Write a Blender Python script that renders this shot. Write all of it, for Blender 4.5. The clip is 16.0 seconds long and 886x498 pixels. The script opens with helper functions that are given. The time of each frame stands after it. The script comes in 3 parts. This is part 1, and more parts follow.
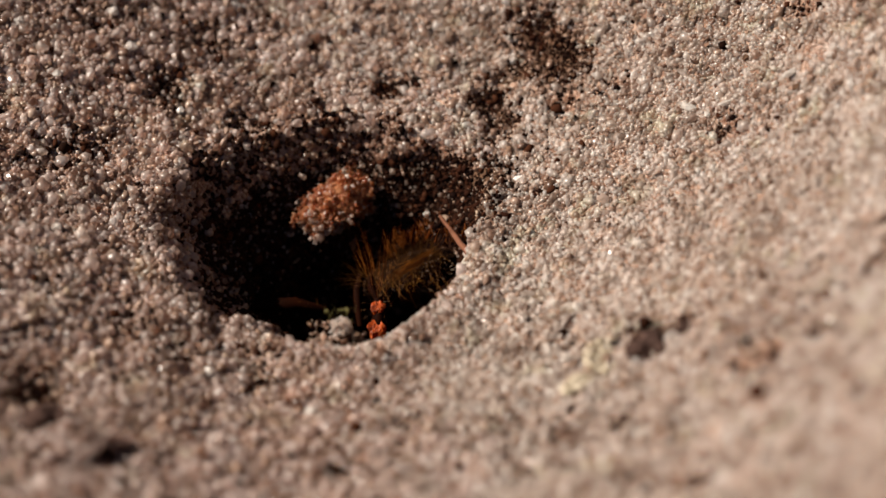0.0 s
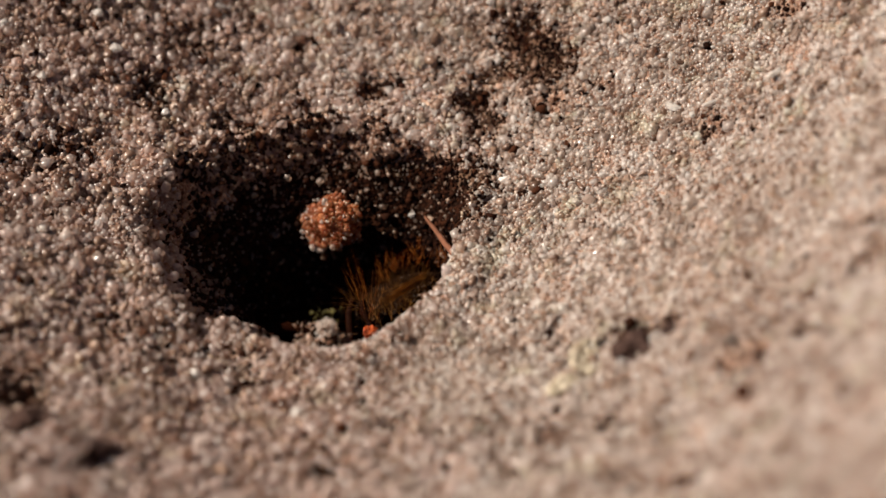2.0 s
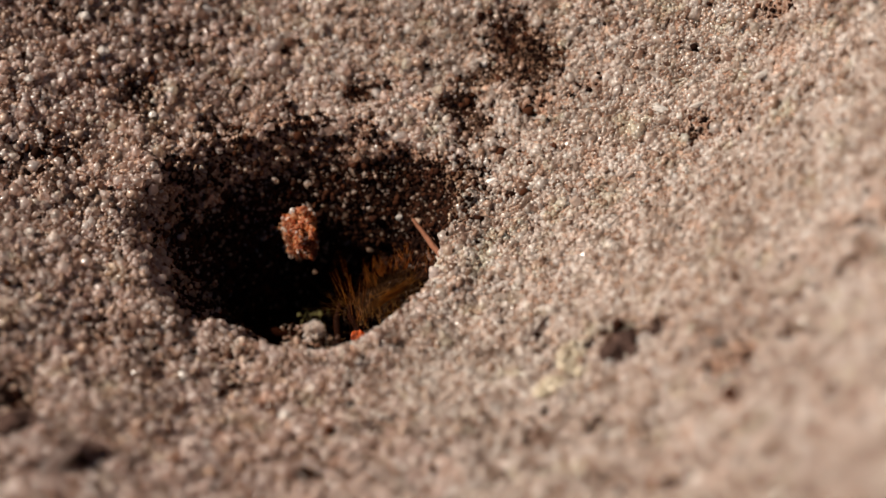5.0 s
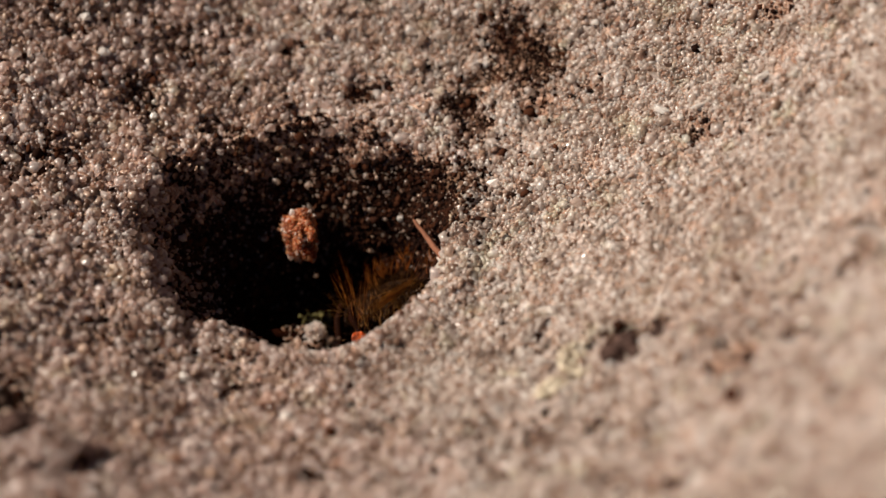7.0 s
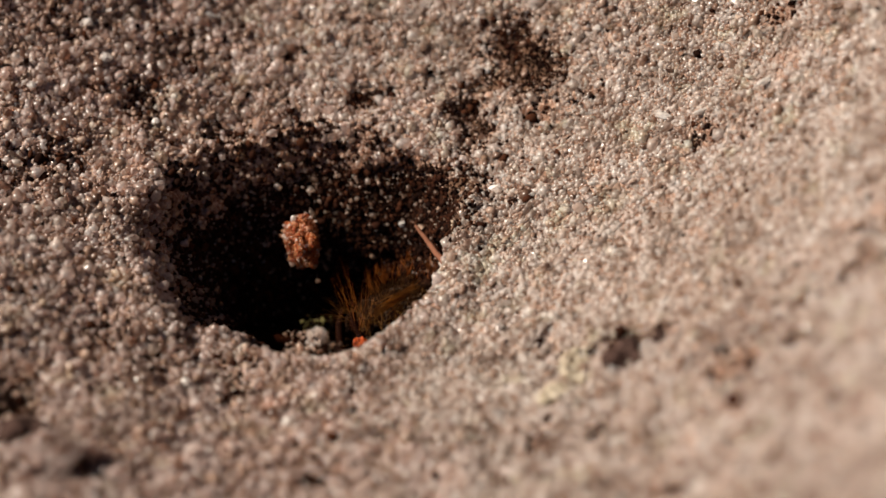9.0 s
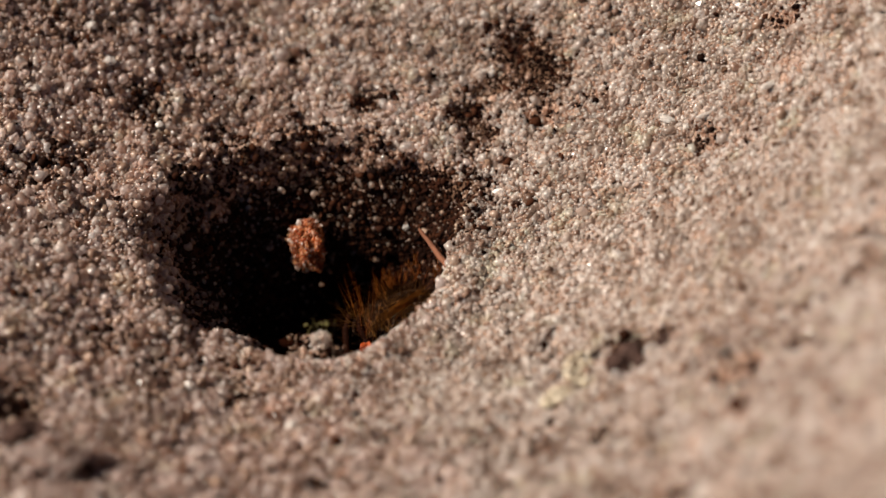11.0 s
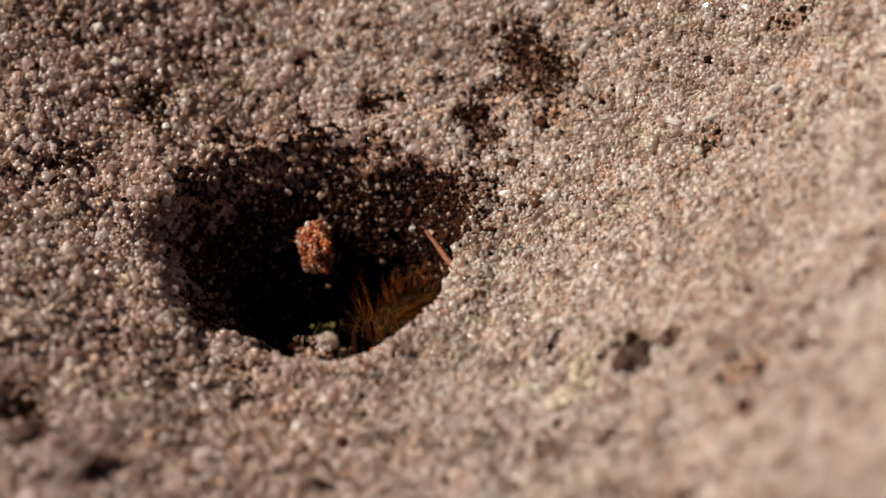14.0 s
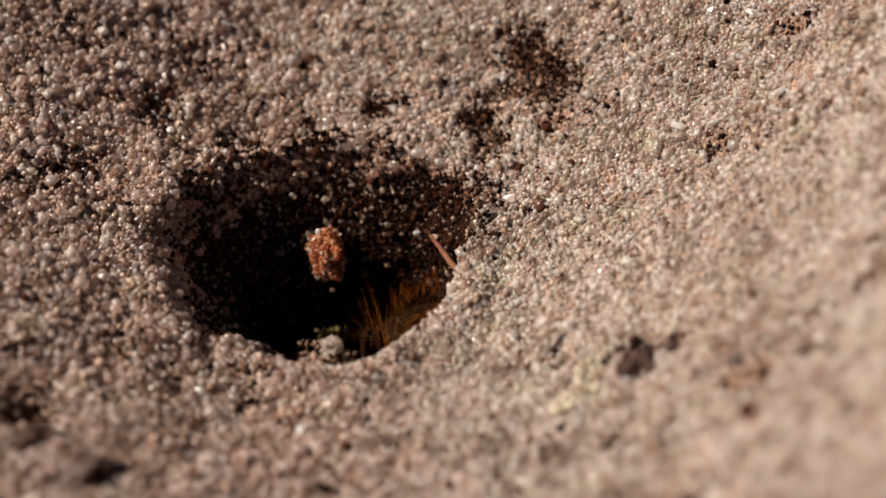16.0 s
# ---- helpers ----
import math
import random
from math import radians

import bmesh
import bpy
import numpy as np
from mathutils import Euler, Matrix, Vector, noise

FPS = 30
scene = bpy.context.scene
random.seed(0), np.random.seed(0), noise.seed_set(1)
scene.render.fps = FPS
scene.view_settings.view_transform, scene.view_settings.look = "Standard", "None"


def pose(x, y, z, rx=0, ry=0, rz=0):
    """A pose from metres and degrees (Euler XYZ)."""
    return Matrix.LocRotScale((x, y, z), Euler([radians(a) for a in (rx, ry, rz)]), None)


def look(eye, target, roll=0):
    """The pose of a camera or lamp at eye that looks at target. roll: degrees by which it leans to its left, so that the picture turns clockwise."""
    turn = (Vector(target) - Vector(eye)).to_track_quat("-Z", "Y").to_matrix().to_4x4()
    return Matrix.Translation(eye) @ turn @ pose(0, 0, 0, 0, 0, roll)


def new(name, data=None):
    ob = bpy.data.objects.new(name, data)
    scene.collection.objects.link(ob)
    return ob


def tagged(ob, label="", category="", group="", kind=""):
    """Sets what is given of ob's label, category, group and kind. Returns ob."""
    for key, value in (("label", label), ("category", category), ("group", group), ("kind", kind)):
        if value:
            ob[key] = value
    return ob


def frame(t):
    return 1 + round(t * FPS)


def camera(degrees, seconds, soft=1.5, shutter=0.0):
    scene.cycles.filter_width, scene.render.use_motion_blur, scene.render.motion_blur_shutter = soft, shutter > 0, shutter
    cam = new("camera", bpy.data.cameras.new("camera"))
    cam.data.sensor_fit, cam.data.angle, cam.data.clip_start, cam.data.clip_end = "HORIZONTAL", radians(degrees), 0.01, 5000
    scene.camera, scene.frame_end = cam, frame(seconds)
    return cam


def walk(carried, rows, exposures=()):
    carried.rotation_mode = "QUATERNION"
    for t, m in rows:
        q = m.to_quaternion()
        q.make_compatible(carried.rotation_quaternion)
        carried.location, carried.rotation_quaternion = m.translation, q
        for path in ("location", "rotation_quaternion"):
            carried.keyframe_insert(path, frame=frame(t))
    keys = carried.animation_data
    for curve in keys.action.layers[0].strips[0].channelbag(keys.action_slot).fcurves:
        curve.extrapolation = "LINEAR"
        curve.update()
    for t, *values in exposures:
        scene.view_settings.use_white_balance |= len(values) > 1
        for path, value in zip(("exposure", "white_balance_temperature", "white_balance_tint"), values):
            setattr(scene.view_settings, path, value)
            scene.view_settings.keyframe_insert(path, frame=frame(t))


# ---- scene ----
# A burrow mouth in dry sand, seen close. Lengths below are in millimetres, turned into metres by MM.
MM = 0.001
TILT = 42.0            # the camera looks down by this many degrees
REACH = 224.0          # from the lens to the middle of the view
SP, CP = math.sin(radians(TILT)), math.cos(radians(TILT))

# ---- camera ----
cam = camera(10.0, 16.0, soft=1.6)
cam.data.dof.use_dof = True
cam.data.dof.focus_distance = (REACH + 0.6) * MM
cam.data.dof.aperture_fstop = 25.0
EYE = Vector((0.0, -CP * REACH, SP * REACH)) * MM


def aim(right, down):
    """The pose that drifts by so many hundredths of a degree to the right and down from the middle aim."""
    k = REACH * math.tan(radians(0.01))
    return look(EYE, Vector((right * k, -down * k / SP, 0.0)) * MM)


# seconds, drift to the right, drift down
DRIFT = ((0.0, -16.3, 1.1), (0.5, -14.4, 1.1), (1.0, -10.2, 1.1), (1.5, -5.5, 0.7), (2.0, 0.3, 0.0), (2.5, 5.5, -0.8),
         (3.0, 10.4, -1.1), (3.5, 14.0, -1.7), (4.0, 14.9, -2.0), (5.2, 14.3, -2.4), (6.5, 13.4, -2.9), (7.0, 13.3, -3.6), (7.5, 13.2, -4.9),
         (8.0, 13.0, -6.3), (8.5, 12.1, -8.4), (9.0, 11.2, -9.8), (10.2, 8.7, -12.5), (11.5, 6.2, -14.5), (12.0, 5.4, -14.7),
         (12.5, 4.5, -14.7), (13.0, 3.2, -14.9), (13.5, 1.6, -15.4), (14.0, -0.3, -15.7), (14.5, -2.0, -16.4),
         (15.0, -3.3, -17.5), (15.5, -4.5, -18.7), (16.0, -5.3, -20.5))
walk(cam, [(t, aim(a, b)) for t, a, b in DRIFT])

# ---- light ----
SUN_SIDE, SUN_HEIGHT = 277.0, 40.0      # compass degrees from +y clockwise, degrees above the horizon
world = bpy.data.worlds.new("sky")
scene.world = world
world.use_nodes = True
wn = world.node_tree
sky = wn.nodes.new("ShaderNodeTexSky")
sky.sky_type, sky.sun_disc = "NISHITA", False
sky.altitude, sky.air_density, sky.dust_density = 1500.0, 0.24, 0.2
sky.sun_elevation, sky.sun_rotation = radians(SUN_HEIGHT), radians(SUN_SIDE)
wn.links.new(sky.outputs[0], wn.nodes["Background"].inputs[0])
wn.nodes["Background"].inputs[1].default_value = 0.062
sun = new("sun", bpy.data.lights.new("sun", "SUN"))
sun.data.energy, sun.data.angle, sun.data.color = 5.0, radians(0.5), (1.0, 0.895, 0.765)
ss, sh = radians(SUN_SIDE), radians(SUN_HEIGHT)
sun.matrix_world = look((math.sin(ss) * math.cos(sh), math.cos(ss) * math.cos(sh), math.sin(sh)), (0, 0, 0))
scene.view_settings.exposure = 1.0


# ---- materials ----
def material(name, rough=0.7, metal=0.0, gloss=0.35):
    m = bpy.data.materials.new(name)
    m.use_nodes = True
    b = m.node_tree.nodes["Principled BSDF"]
    b.inputs["Roughness"].default_value, b.inputs["Metallic"].default_value, b.inputs["Specular IOR Level"].default_value = rough, metal, gloss
    return m, m.node_tree, b


def ramp_of(tree, source, stops, constant=False):
    r = tree.nodes.new("ShaderNodeValToRGB")
    r.color_ramp.interpolation = "CONSTANT" if constant else "LINEAR"
    while len(r.color_ramp.elements) < len(stops):
        r.color_ramp.elements.new(0.5)
    for e, (p, c) in zip(r.color_ramp.elements, stops):
        e.position, e.color = p, (*c, 1)
    tree.links.new(source, r.inputs[0])
    return r


def noise_of(tree, scale, detail=3.0, rough=0.6):
    g = tree.nodes.new("ShaderNodeNewGeometry")
    n = tree.nodes.new("ShaderNodeTexNoise")
    n.inputs["Scale"].default_value, n.inputs["Detail"].default_value, n.inputs["Roughness"].default_value = scale, detail, rough
    tree.links.new(g.outputs["Position"], n.inputs["Vector"])
    return n


def own_noise(tree, scale, detail=3.0):
    c = tree.nodes.new("ShaderNodeTexCoord")
    n = tree.nodes.new("ShaderNodeTexNoise")
    n.inputs["Scale"].default_value, n.inputs["Detail"].default_value = scale, detail
    tree.links.new(c.outputs["Object"], n.inputs["Vector"])
    return n


def mixed(tree, a, b, fac, how="MIX"):
    m = tree.nodes.new("ShaderNodeMix")
    m.data_type, m.blend_type = "RGBA", how
    for sock, v in ((m.inputs[0], fac), (m.inputs[6], a), (m.inputs[7], b)):
        if isinstance(v, (int, float)):
            sock.default_value = v
        elif isinstance(v, tuple):
            sock.default_value = (*v, 1)
        else:
            tree.links.new(v, sock)
    return m.outputs[2]


def bumped(tree, bsdf, height, strength, distance):
    b = tree.nodes.new("ShaderNodeBump")
    b.inputs["Strength"].default_value, b.inputs["Distance"].default_value = strength, distance
    tree.links.new(height, b.inputs["Height"])
    tree.links.new(b.outputs[0], bsdf.inputs["Normal"])


def see_through(tree, bsdf, colour, share, glass=0.0, tint=(1.0, 0.93, 0.88)):
    """Lets part of the light pass through a thin or milky thing, scattered or, for the share of glass, straight."""
    t = tree.nodes.new("ShaderNodeBsdfTranslucent")
    x = tree.nodes.new("ShaderNodeMixShader")
    x.inputs[0].default_value = share
    if isinstance(colour, tuple):
        t.inputs[0].default_value = (*colour, 1)
    else:
        tree.links.new(colour, t.inputs[0])
    tree.links.new(bsdf.outputs[0], x.inputs[1])
    tree.links.new(t.outputs[0], x.inputs[2])
    last = x
    if glass:
        c = tree.nodes.new("ShaderNodeBsdfTransparent")
        c.inputs[0].default_value = (*tint, 1)
        last = tree.nodes.new("ShaderNodeMixShader")
        last.inputs[0].default_value = glass
        tree.links.new(x.outputs[0], last.inputs[1])
        tree.links.new(c.outputs[0], last.inputs[2])
    tree.links.new(last.outputs[0], tree.nodes["Material Output"].inputs[0])


def grain_material(name, stops, rough, share, clear=0.0, gloss=0.4, glass=0.0, tint=(1.0, 0.93, 0.88)):
    """Worn mineral grains: each its own shade, glassy by the share clear, with stains that drift over several grains."""
    m, t, b = material(name, rough, 0.0, gloss)
    if clear:
        b.inputs["Coat Weight"].default_value, b.inputs["Coat Roughness"].default_value, b.inputs["Coat IOR"].default_value = 0.35, 0.2, 1.6
    b.inputs["Transmission Weight"].default_value, b.inputs["IOR"].default_value = clear, 1.5
    g = t.nodes.new("ShaderNodeNewGeometry")
    r = ramp_of(t, g.outputs["Random Per Island"], stops, True)
    n = noise_of(t, 9000.0, 2.0)
    cloud = noise_of(t, 260.0, 5.0, 0.65)
    hue = noise_of(t, 620.0, 3.0)
    tone = ramp_of(t, n.outputs[0], ((0.3, (0.72, 0.7, 0.68)), (0.6, (1.0, 1.0, 1.0))))
    wide = ramp_of(t, cloud.outputs[0], ((0.34, (0.72, 0.65, 0.61)), (0.45, (0.93, 0.91, 0.89)), (0.55, (1.0, 1.0, 1.0))))
    warm = ramp_of(t, hue.outputs[0], ((0.3, (1.0, 0.87, 0.79)), (0.4, (1.0, 1.0, 1.0)), (0.57, (1.0, 1.0, 1.0)), (0.68, (0.96, 0.98, 0.88))))
    c = mixed(t, r.outputs[0], tone.outputs[0], 1.0, "MULTIPLY")
    c = mixed(t, c, wide.outputs[0], 1.0, "MULTIPLY")
    c = mixed(t, c, warm.outputs[0], 1.0, "MULTIPLY")
    blot = noise_of(t, 1050.0, 2.5, 0.55)
    blots = ramp_of(t, blot.outputs[0], ((0.34, (0.62, 0.55, 0.5)), (0.47, (0.95, 0.93, 0.91)), (0.56, (1.0, 1.0, 1.0))))
    c = mixed(t, c, blots.outputs[0], 1.0, "MULTIPLY")
    t.links.new(c, b.inputs["Base Color"])
    bumped(t, b, n.outputs[0], 0.3, 0.00003)
    see_through(t, b, mixed(t, c, tint, 1.0, "MULTIPLY"), share, glass, tint)
    return m


M_PALE = grain_material("quartz sand", ((0.0, (0.85, 0.79, 0.75)), (0.2, (0.78, 0.69, 0.64)), (0.36, (0.9, 0.86, 0.83)), (0.54, (0.7, 0.6, 0.54)),
                                        (0.64, (0.83, 0.76, 0.72)), (0.78, (0.62, 0.5, 0.43)), (0.84, (0.95, 0.93, 0.91)), (0.96, (0.46, 0.32, 0.25))), 0.32, 0.46, 0.48, 0.8, 0.22, (1.0, 0.98, 0.96))
M_ROSE = grain_material("rosy quartz sand", ((0.0, (0.83, 0.74, 0.71)), (0.2, (0.74, 0.63, 0.59)), (0.36, (0.9, 0.83, 0.81)), (0.54, (0.64, 0.52, 0.47)),
                                             (0.64, (0.8, 0.71, 0.68)), (0.78, (0.5, 0.36, 0.3)), (0.84, (0.95, 0.92, 0.91)), (0.95, (0.36, 0.22, 0.16))), 0.32, 0.46, 0.52, 0.8, 0.25, (1.0, 0.93, 0.89))
# browner, dimmer quartz: shade put into the grains down in the burrow
M_CLEAR = grain_material("clear quartz grain", ((0.0, (0.82, 0.72, 0.64)), (0.3, (0.7, 0.57, 0.48)), (0.6, (0.88, 0.8, 0.74)), (0.85, (0.56, 0.42, 0.33))), 0.28, 0.5, 0.5, 0.8, 0.3, (1.0, 0.86, 0.77))
# dark grains, taken near black so that they carry the burrow's shade
M_DARK = grain_material("dark grain with burrow shade", ((0.0, (0.026, 0.009, 0.005)), (0.35, (0.013, 0.005, 0.003)), (0.6, (0.05, 0.018, 0.009)), (0.8, (0.008, 0.003, 0.002)),
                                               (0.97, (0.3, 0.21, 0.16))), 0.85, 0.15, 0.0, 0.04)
M_RUST = grain_material("brown grain", ((0.0, (0.34, 0.22, 0.16)), (0.3, (0.22, 0.13, 0.09)), (0.55, (0.46, 0.33, 0.26)), (0.75, (0.15, 0.085, 0.056)),
                                        (0.88, (0.56, 0.43, 0.35))), 0.35, 0.3, 0.2)
M_YELLOW = grain_material("lichen-stained grain", ((0.0, (0.6, 0.53, 0.41)), (0.4, (0.68, 0.6, 0.48)), (0.75, (0.48, 0.41, 0.3))), 0.6, 0.35)
M_CLOD = grain_material("rust-stained grain", ((0.0, (0.7, 0.33, 0.15)), (0.3, (0.56, 0.21, 0.085)), (0.55, (0.78, 0.45, 0.25)), (0.75, (0.42, 0.13, 0.05)),
                                               (0.93, (0.84, 0.63, 0.48))), 0.3, 0.5, 0.5, 0.8, 0.22, (1.0, 0.82, 0.68))


def soil_material():
    m, t, b = material("packed sand", 0.9)
    v = t.nodes.new("ShaderNodeTexVoronoi")
    v.inputs["Scale"].default_value = 4500.0
    g = t.nodes.new("ShaderNodeNewGeometry")
    t.links.new(g.outputs["Position"], v.inputs["Vector"])
    cells = ramp_of(t, v.outputs["Color"], ((0.0, (0.1, 0.046, 0.027)), (0.5, (0.25, 0.15, 0.105)), (1.0, (0.45, 0.34, 0.275))))
    n = noise_of(t, 120.0, 5.0)
    wide = ramp_of(t, n.outputs[0], ((0.3, (0.55, 0.5, 0.46)), (0.7, (1.0, 0.97, 0.94))))
    t.links.new(mixed(t, cells.outputs[0], wide.outputs[0], 1.0, "MULTIPLY"), b.inputs["Base Color"])
    bumped(t, b, v.outputs["Distance"], 0.8, 0.0001)
    return m


def plain(name, low, high, scale, rough, share=0.0, bump=0.3, depth=0.00003, gloss=0.35):
    """A surface that varies between two colours, at the scale given, with fine relief."""
    m, t, b = material(name, rough, 0.0, gloss)
    n = own_noise(t, scale, 4.0)
    r = ramp_of(t, n.outputs[0], ((0.3, low), (0.7, high)))
    t.links.new(r.outputs[0], b.inputs["Base Color"])
    bumped(t, b, n.outputs[0], bump, depth)
    if share:
        see_through(t, b, r.outputs[0], share)
    return m


M_SOIL = soil_material()
# humus soil taken almost to black: the burrow's shade is in its colour
M_HUMUS_SHADE = plain("humus soil with burrow shade", (0.006, 0.0025, 0.0015), (0.024, 0.0095, 0.005), 1500.0, 0.95, 0.0, 0.3, 0.00003, 0.05)
M_STONE = plain("dark stone", (0.022, 0.012, 0.01), (0.075, 0.044, 0.035), 2500.0, 0.9, 0.0, 0.5, 0.00005, 0.08)
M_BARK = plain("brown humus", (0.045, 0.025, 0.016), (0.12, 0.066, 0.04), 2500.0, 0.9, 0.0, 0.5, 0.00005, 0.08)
M_CHIP = plain("white quartz chip", (0.55, 0.5, 0.46), (0.85, 0.82, 0.78), 2500.0, 0.25, 0.55)
M_WOOD = plain("dry wood splinter", (0.07, 0.026, 0.013), (0.16, 0.064, 0.036), 1800.0, 0.75, 0.0, 0.5, 0.00005, 0.15)
M_CLAY = plain("rusty clay", (0.3, 0.11, 0.04), (0.5, 0.22, 0.095), 1600.0, 0.75, 0.45)
M_LICHEN = plain("yellow-green lichen", (0.06, 0.05, 0.012), (0.16, 0.13, 0.036), 2000.0, 0.8, 0.2)
M_SHELL = plain("dark insect shell", (0.005, 0.002, 0.001), (0.014, 0.006, 0.003), 3500.0, 0.9, 0.0, 0.6, 0.0001, 0.03)
M_AMBER = plain("red insect joint", (0.05, 0.004, 0.001), (0.75, 0.13, 0.012), 2600.0, 0.55, 0.55)
M_LIMB = plain("dark red insect limb", (0.003, 0.001, 0.0005), (0.014, 0.003, 0.001), 1000.0, 0.7, 0.0, 0.3, 0.00003, 0.02)
M_GOLD = plain("golden bristle", (0.1, 0.033, 0.004), (0.42, 0.165, 0.022), 900.0, 0.4, 0.5)
M_RED_HAIR = plain("red-brown bristle", (0.17, 0.048, 0.008), (0.45, 0.15, 0.024), 900.0, 0.4, 0.5)
M_COAT = plain("brown coat hair", (0.035, 0.012, 0.002), (0.15, 0.06, 0.009), 900.0, 0.45, 0.45)

# ---- ground ----
HX, HY = -4.2, -1.0     # middle of the burrow mouth
# dents in the sand: x, y, radius, depth
DENTS = ((3.7, 13.1, 1.2, 0.30), (4.3, 11.6, 1.1, 0.35), (5.3, 10.8, 0.9, 0.30), (2.2, 11.1, 0.6, 0.25), (1.4, 9.6, 0.9, 0.40), (2.0, 8.3, 0.6, 0.25), (-3.1, 10.7, 0.8, 0.20),
         (-6.4, 13.6, 0.5, 0.35), (-10.9, 13.3, 1.0, 0.20), (-13.1, 9.9, 1.1, 0.20), (-16.8, 5.1, 1.4, 0.12), (-16.3, 13.5, 1.0, 0.10), (-18.6, 3.2, 1.0, 0.10), (-17.8, -10.7, 1.2, 0.90),
         (-15.1, -13.4, 0.9, 0.60), (8.2, -8.3, 0.8, 0.50), (9.7, -8.2, 0.5, 0.40), (3.2, -5.2, 0.2, 0.40), (7.0, -13.1, 0.6, 0.15), (10.0, -18.8, 0.6, 0.25), (-5.0, -14.0, 0.5, 0.40),
         (-8.4, -6.9, 0.9, 0.05), (1.4, 4.5, 1.2, 0.40), (0.9, 2.1, 0.9, 0.40), (-0.4, 6.0, 0.8, 0.15), (-6.8, 8.6, 0.9, 0.10), (-4.7, 8.1, 0.8, 0.05), (-9.2, 7.8, 1.2, 0.22),
         (-10.8, 5.5, 0.8, 0.15), (1.6, 7.1, 0.6, 0.20), (-11.8, -7.4, 0.7, 0.05), (-14.3, -5.5, 1.0, 0.05), (15.9, -18.0, 0.5, 0.12), (14.9, -12.5, 0.4, 0.12), (15.1, -7.7, 0.3, 0.12),
         (-2.0, -10.9, 0.8, 0.20))


def fuzz(x, y, size, seed):
    """Smooth random hills of the given size, about -0.5 to 0.5."""
    gx, gy = np.asarray(x) / size + 1000.0, np.asarray(y) / size + 1000.0
    ix, iy = np.floor(gx).astype(np.int64), np.floor(gy).astype(np.int64)
    fx, fy = gx - ix, gy - iy
    fx, fy = fx * fx * (3 - 2 * fx), fy * fy * (3 - 2 * fy)

    def at(i, j):
        k = (i * 374761393 + j * 668265263 + seed * 362437) & 0x7FFFFFFF
        k = ((k ^ (k >> 13)) * 1274126177) & 0x7FFFFFFF
        return ((k ^ (k >> 16)) & 0xFFFF) / 65535.0 - 0.5
    low = at(ix, iy) * (1 - fx) + at(ix + 1, iy) * fx
    high = at(ix, iy + 1) * (1 - fx) + at(ix + 1, iy + 1) * fx
    return low * (1 - fy) + high * fy


def turn_from(th, centre):
    return (th - centre + np.pi) % (2 * np.pi) - np.pi


def crust_level(x, y):
    """The pale crust's smooth level, as if there were no burrow: a bank that rises to one side and gently to the back."""
    bank = np.clip(x, -40.0, 40.0)
    z = 0.11 * np.clip(bank, -6.0, None) - 0.17 * np.clip(bank + 9.0, None, 0.0) + 0.022 * np.clip(bank - 0.5, 0.0, None) ** 2
    z = z - 0.13 * np.clip(bank + 9.0, -14.0, 0.0) * np.exp(-((y + 1.0) / 7.0) ** 2)
    z = z + 0.007 * np.clip(-6.0 - y, 0.0, 14.0) ** 2 + 0.2 * np.clip(-20.0 - y, 0.0, 20.0)
    return z + np.clip(y - 6.5, 0.0, 30.0) * (0.14 - 0.06 * np.clip((bank - 5.0) / 8.0, 0.0, 1.0))


def mouth(x, y):
    """Distance and bearing from the burrow's middle, its ragged edge, the shaft's radius and the width of the sloping bowl."""
    dx, dy = x - HX, y - HY
    r, th = np.hypot(dx, dy), np.arctan2(dy, dx)
    ragged = fuzz(x, y, 1.6, 31) * 0.7 + fuzz(x, y, 0.6, 32) * 0.3
    lip = 5.0 - 0.95 * np.exp(-(turn_from(th, radians(-42)) / radians(42)) ** 2) - 1.5 * np.exp(-(turn_from(th, radians(201)) / radians(33)) ** 2) + ragged * 0.5
    inner = 1.4 * np.exp(-(turn_from(th, radians(58)) / radians(27)) ** 2)
    lip = lip + inner
    bowl = 0.35 - 0.85 * inner + 4.5 * np.maximum(0.0, np.cos(th - radians(123))) ** 0.42 + 2.0 * np.exp(-(turn_from(th, radians(210)) / radians(32)) ** 2) + 0.3 * np.exp(-(turn_from(th, radians(165)) / radians(22)) ** 2)
    return r, th, ragged, lip, np.maximum(bowl, 0.3)


def soil_shade(x, y, z):
    """Darkness put on the burrow's sides, 0 to 1: humus below the crust, plus painted shade."""
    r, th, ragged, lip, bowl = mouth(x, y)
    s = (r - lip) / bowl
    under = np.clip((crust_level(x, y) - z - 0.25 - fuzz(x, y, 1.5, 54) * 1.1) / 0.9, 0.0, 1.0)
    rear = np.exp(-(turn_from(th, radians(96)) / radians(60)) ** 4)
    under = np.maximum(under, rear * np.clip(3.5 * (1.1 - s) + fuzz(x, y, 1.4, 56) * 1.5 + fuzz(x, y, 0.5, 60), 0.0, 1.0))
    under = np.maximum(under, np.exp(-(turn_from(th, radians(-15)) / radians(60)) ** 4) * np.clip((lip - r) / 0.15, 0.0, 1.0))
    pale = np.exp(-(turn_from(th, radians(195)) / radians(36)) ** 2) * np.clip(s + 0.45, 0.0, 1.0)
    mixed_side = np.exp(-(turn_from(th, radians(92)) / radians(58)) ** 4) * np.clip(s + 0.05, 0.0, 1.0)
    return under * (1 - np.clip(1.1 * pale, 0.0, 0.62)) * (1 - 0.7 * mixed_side)


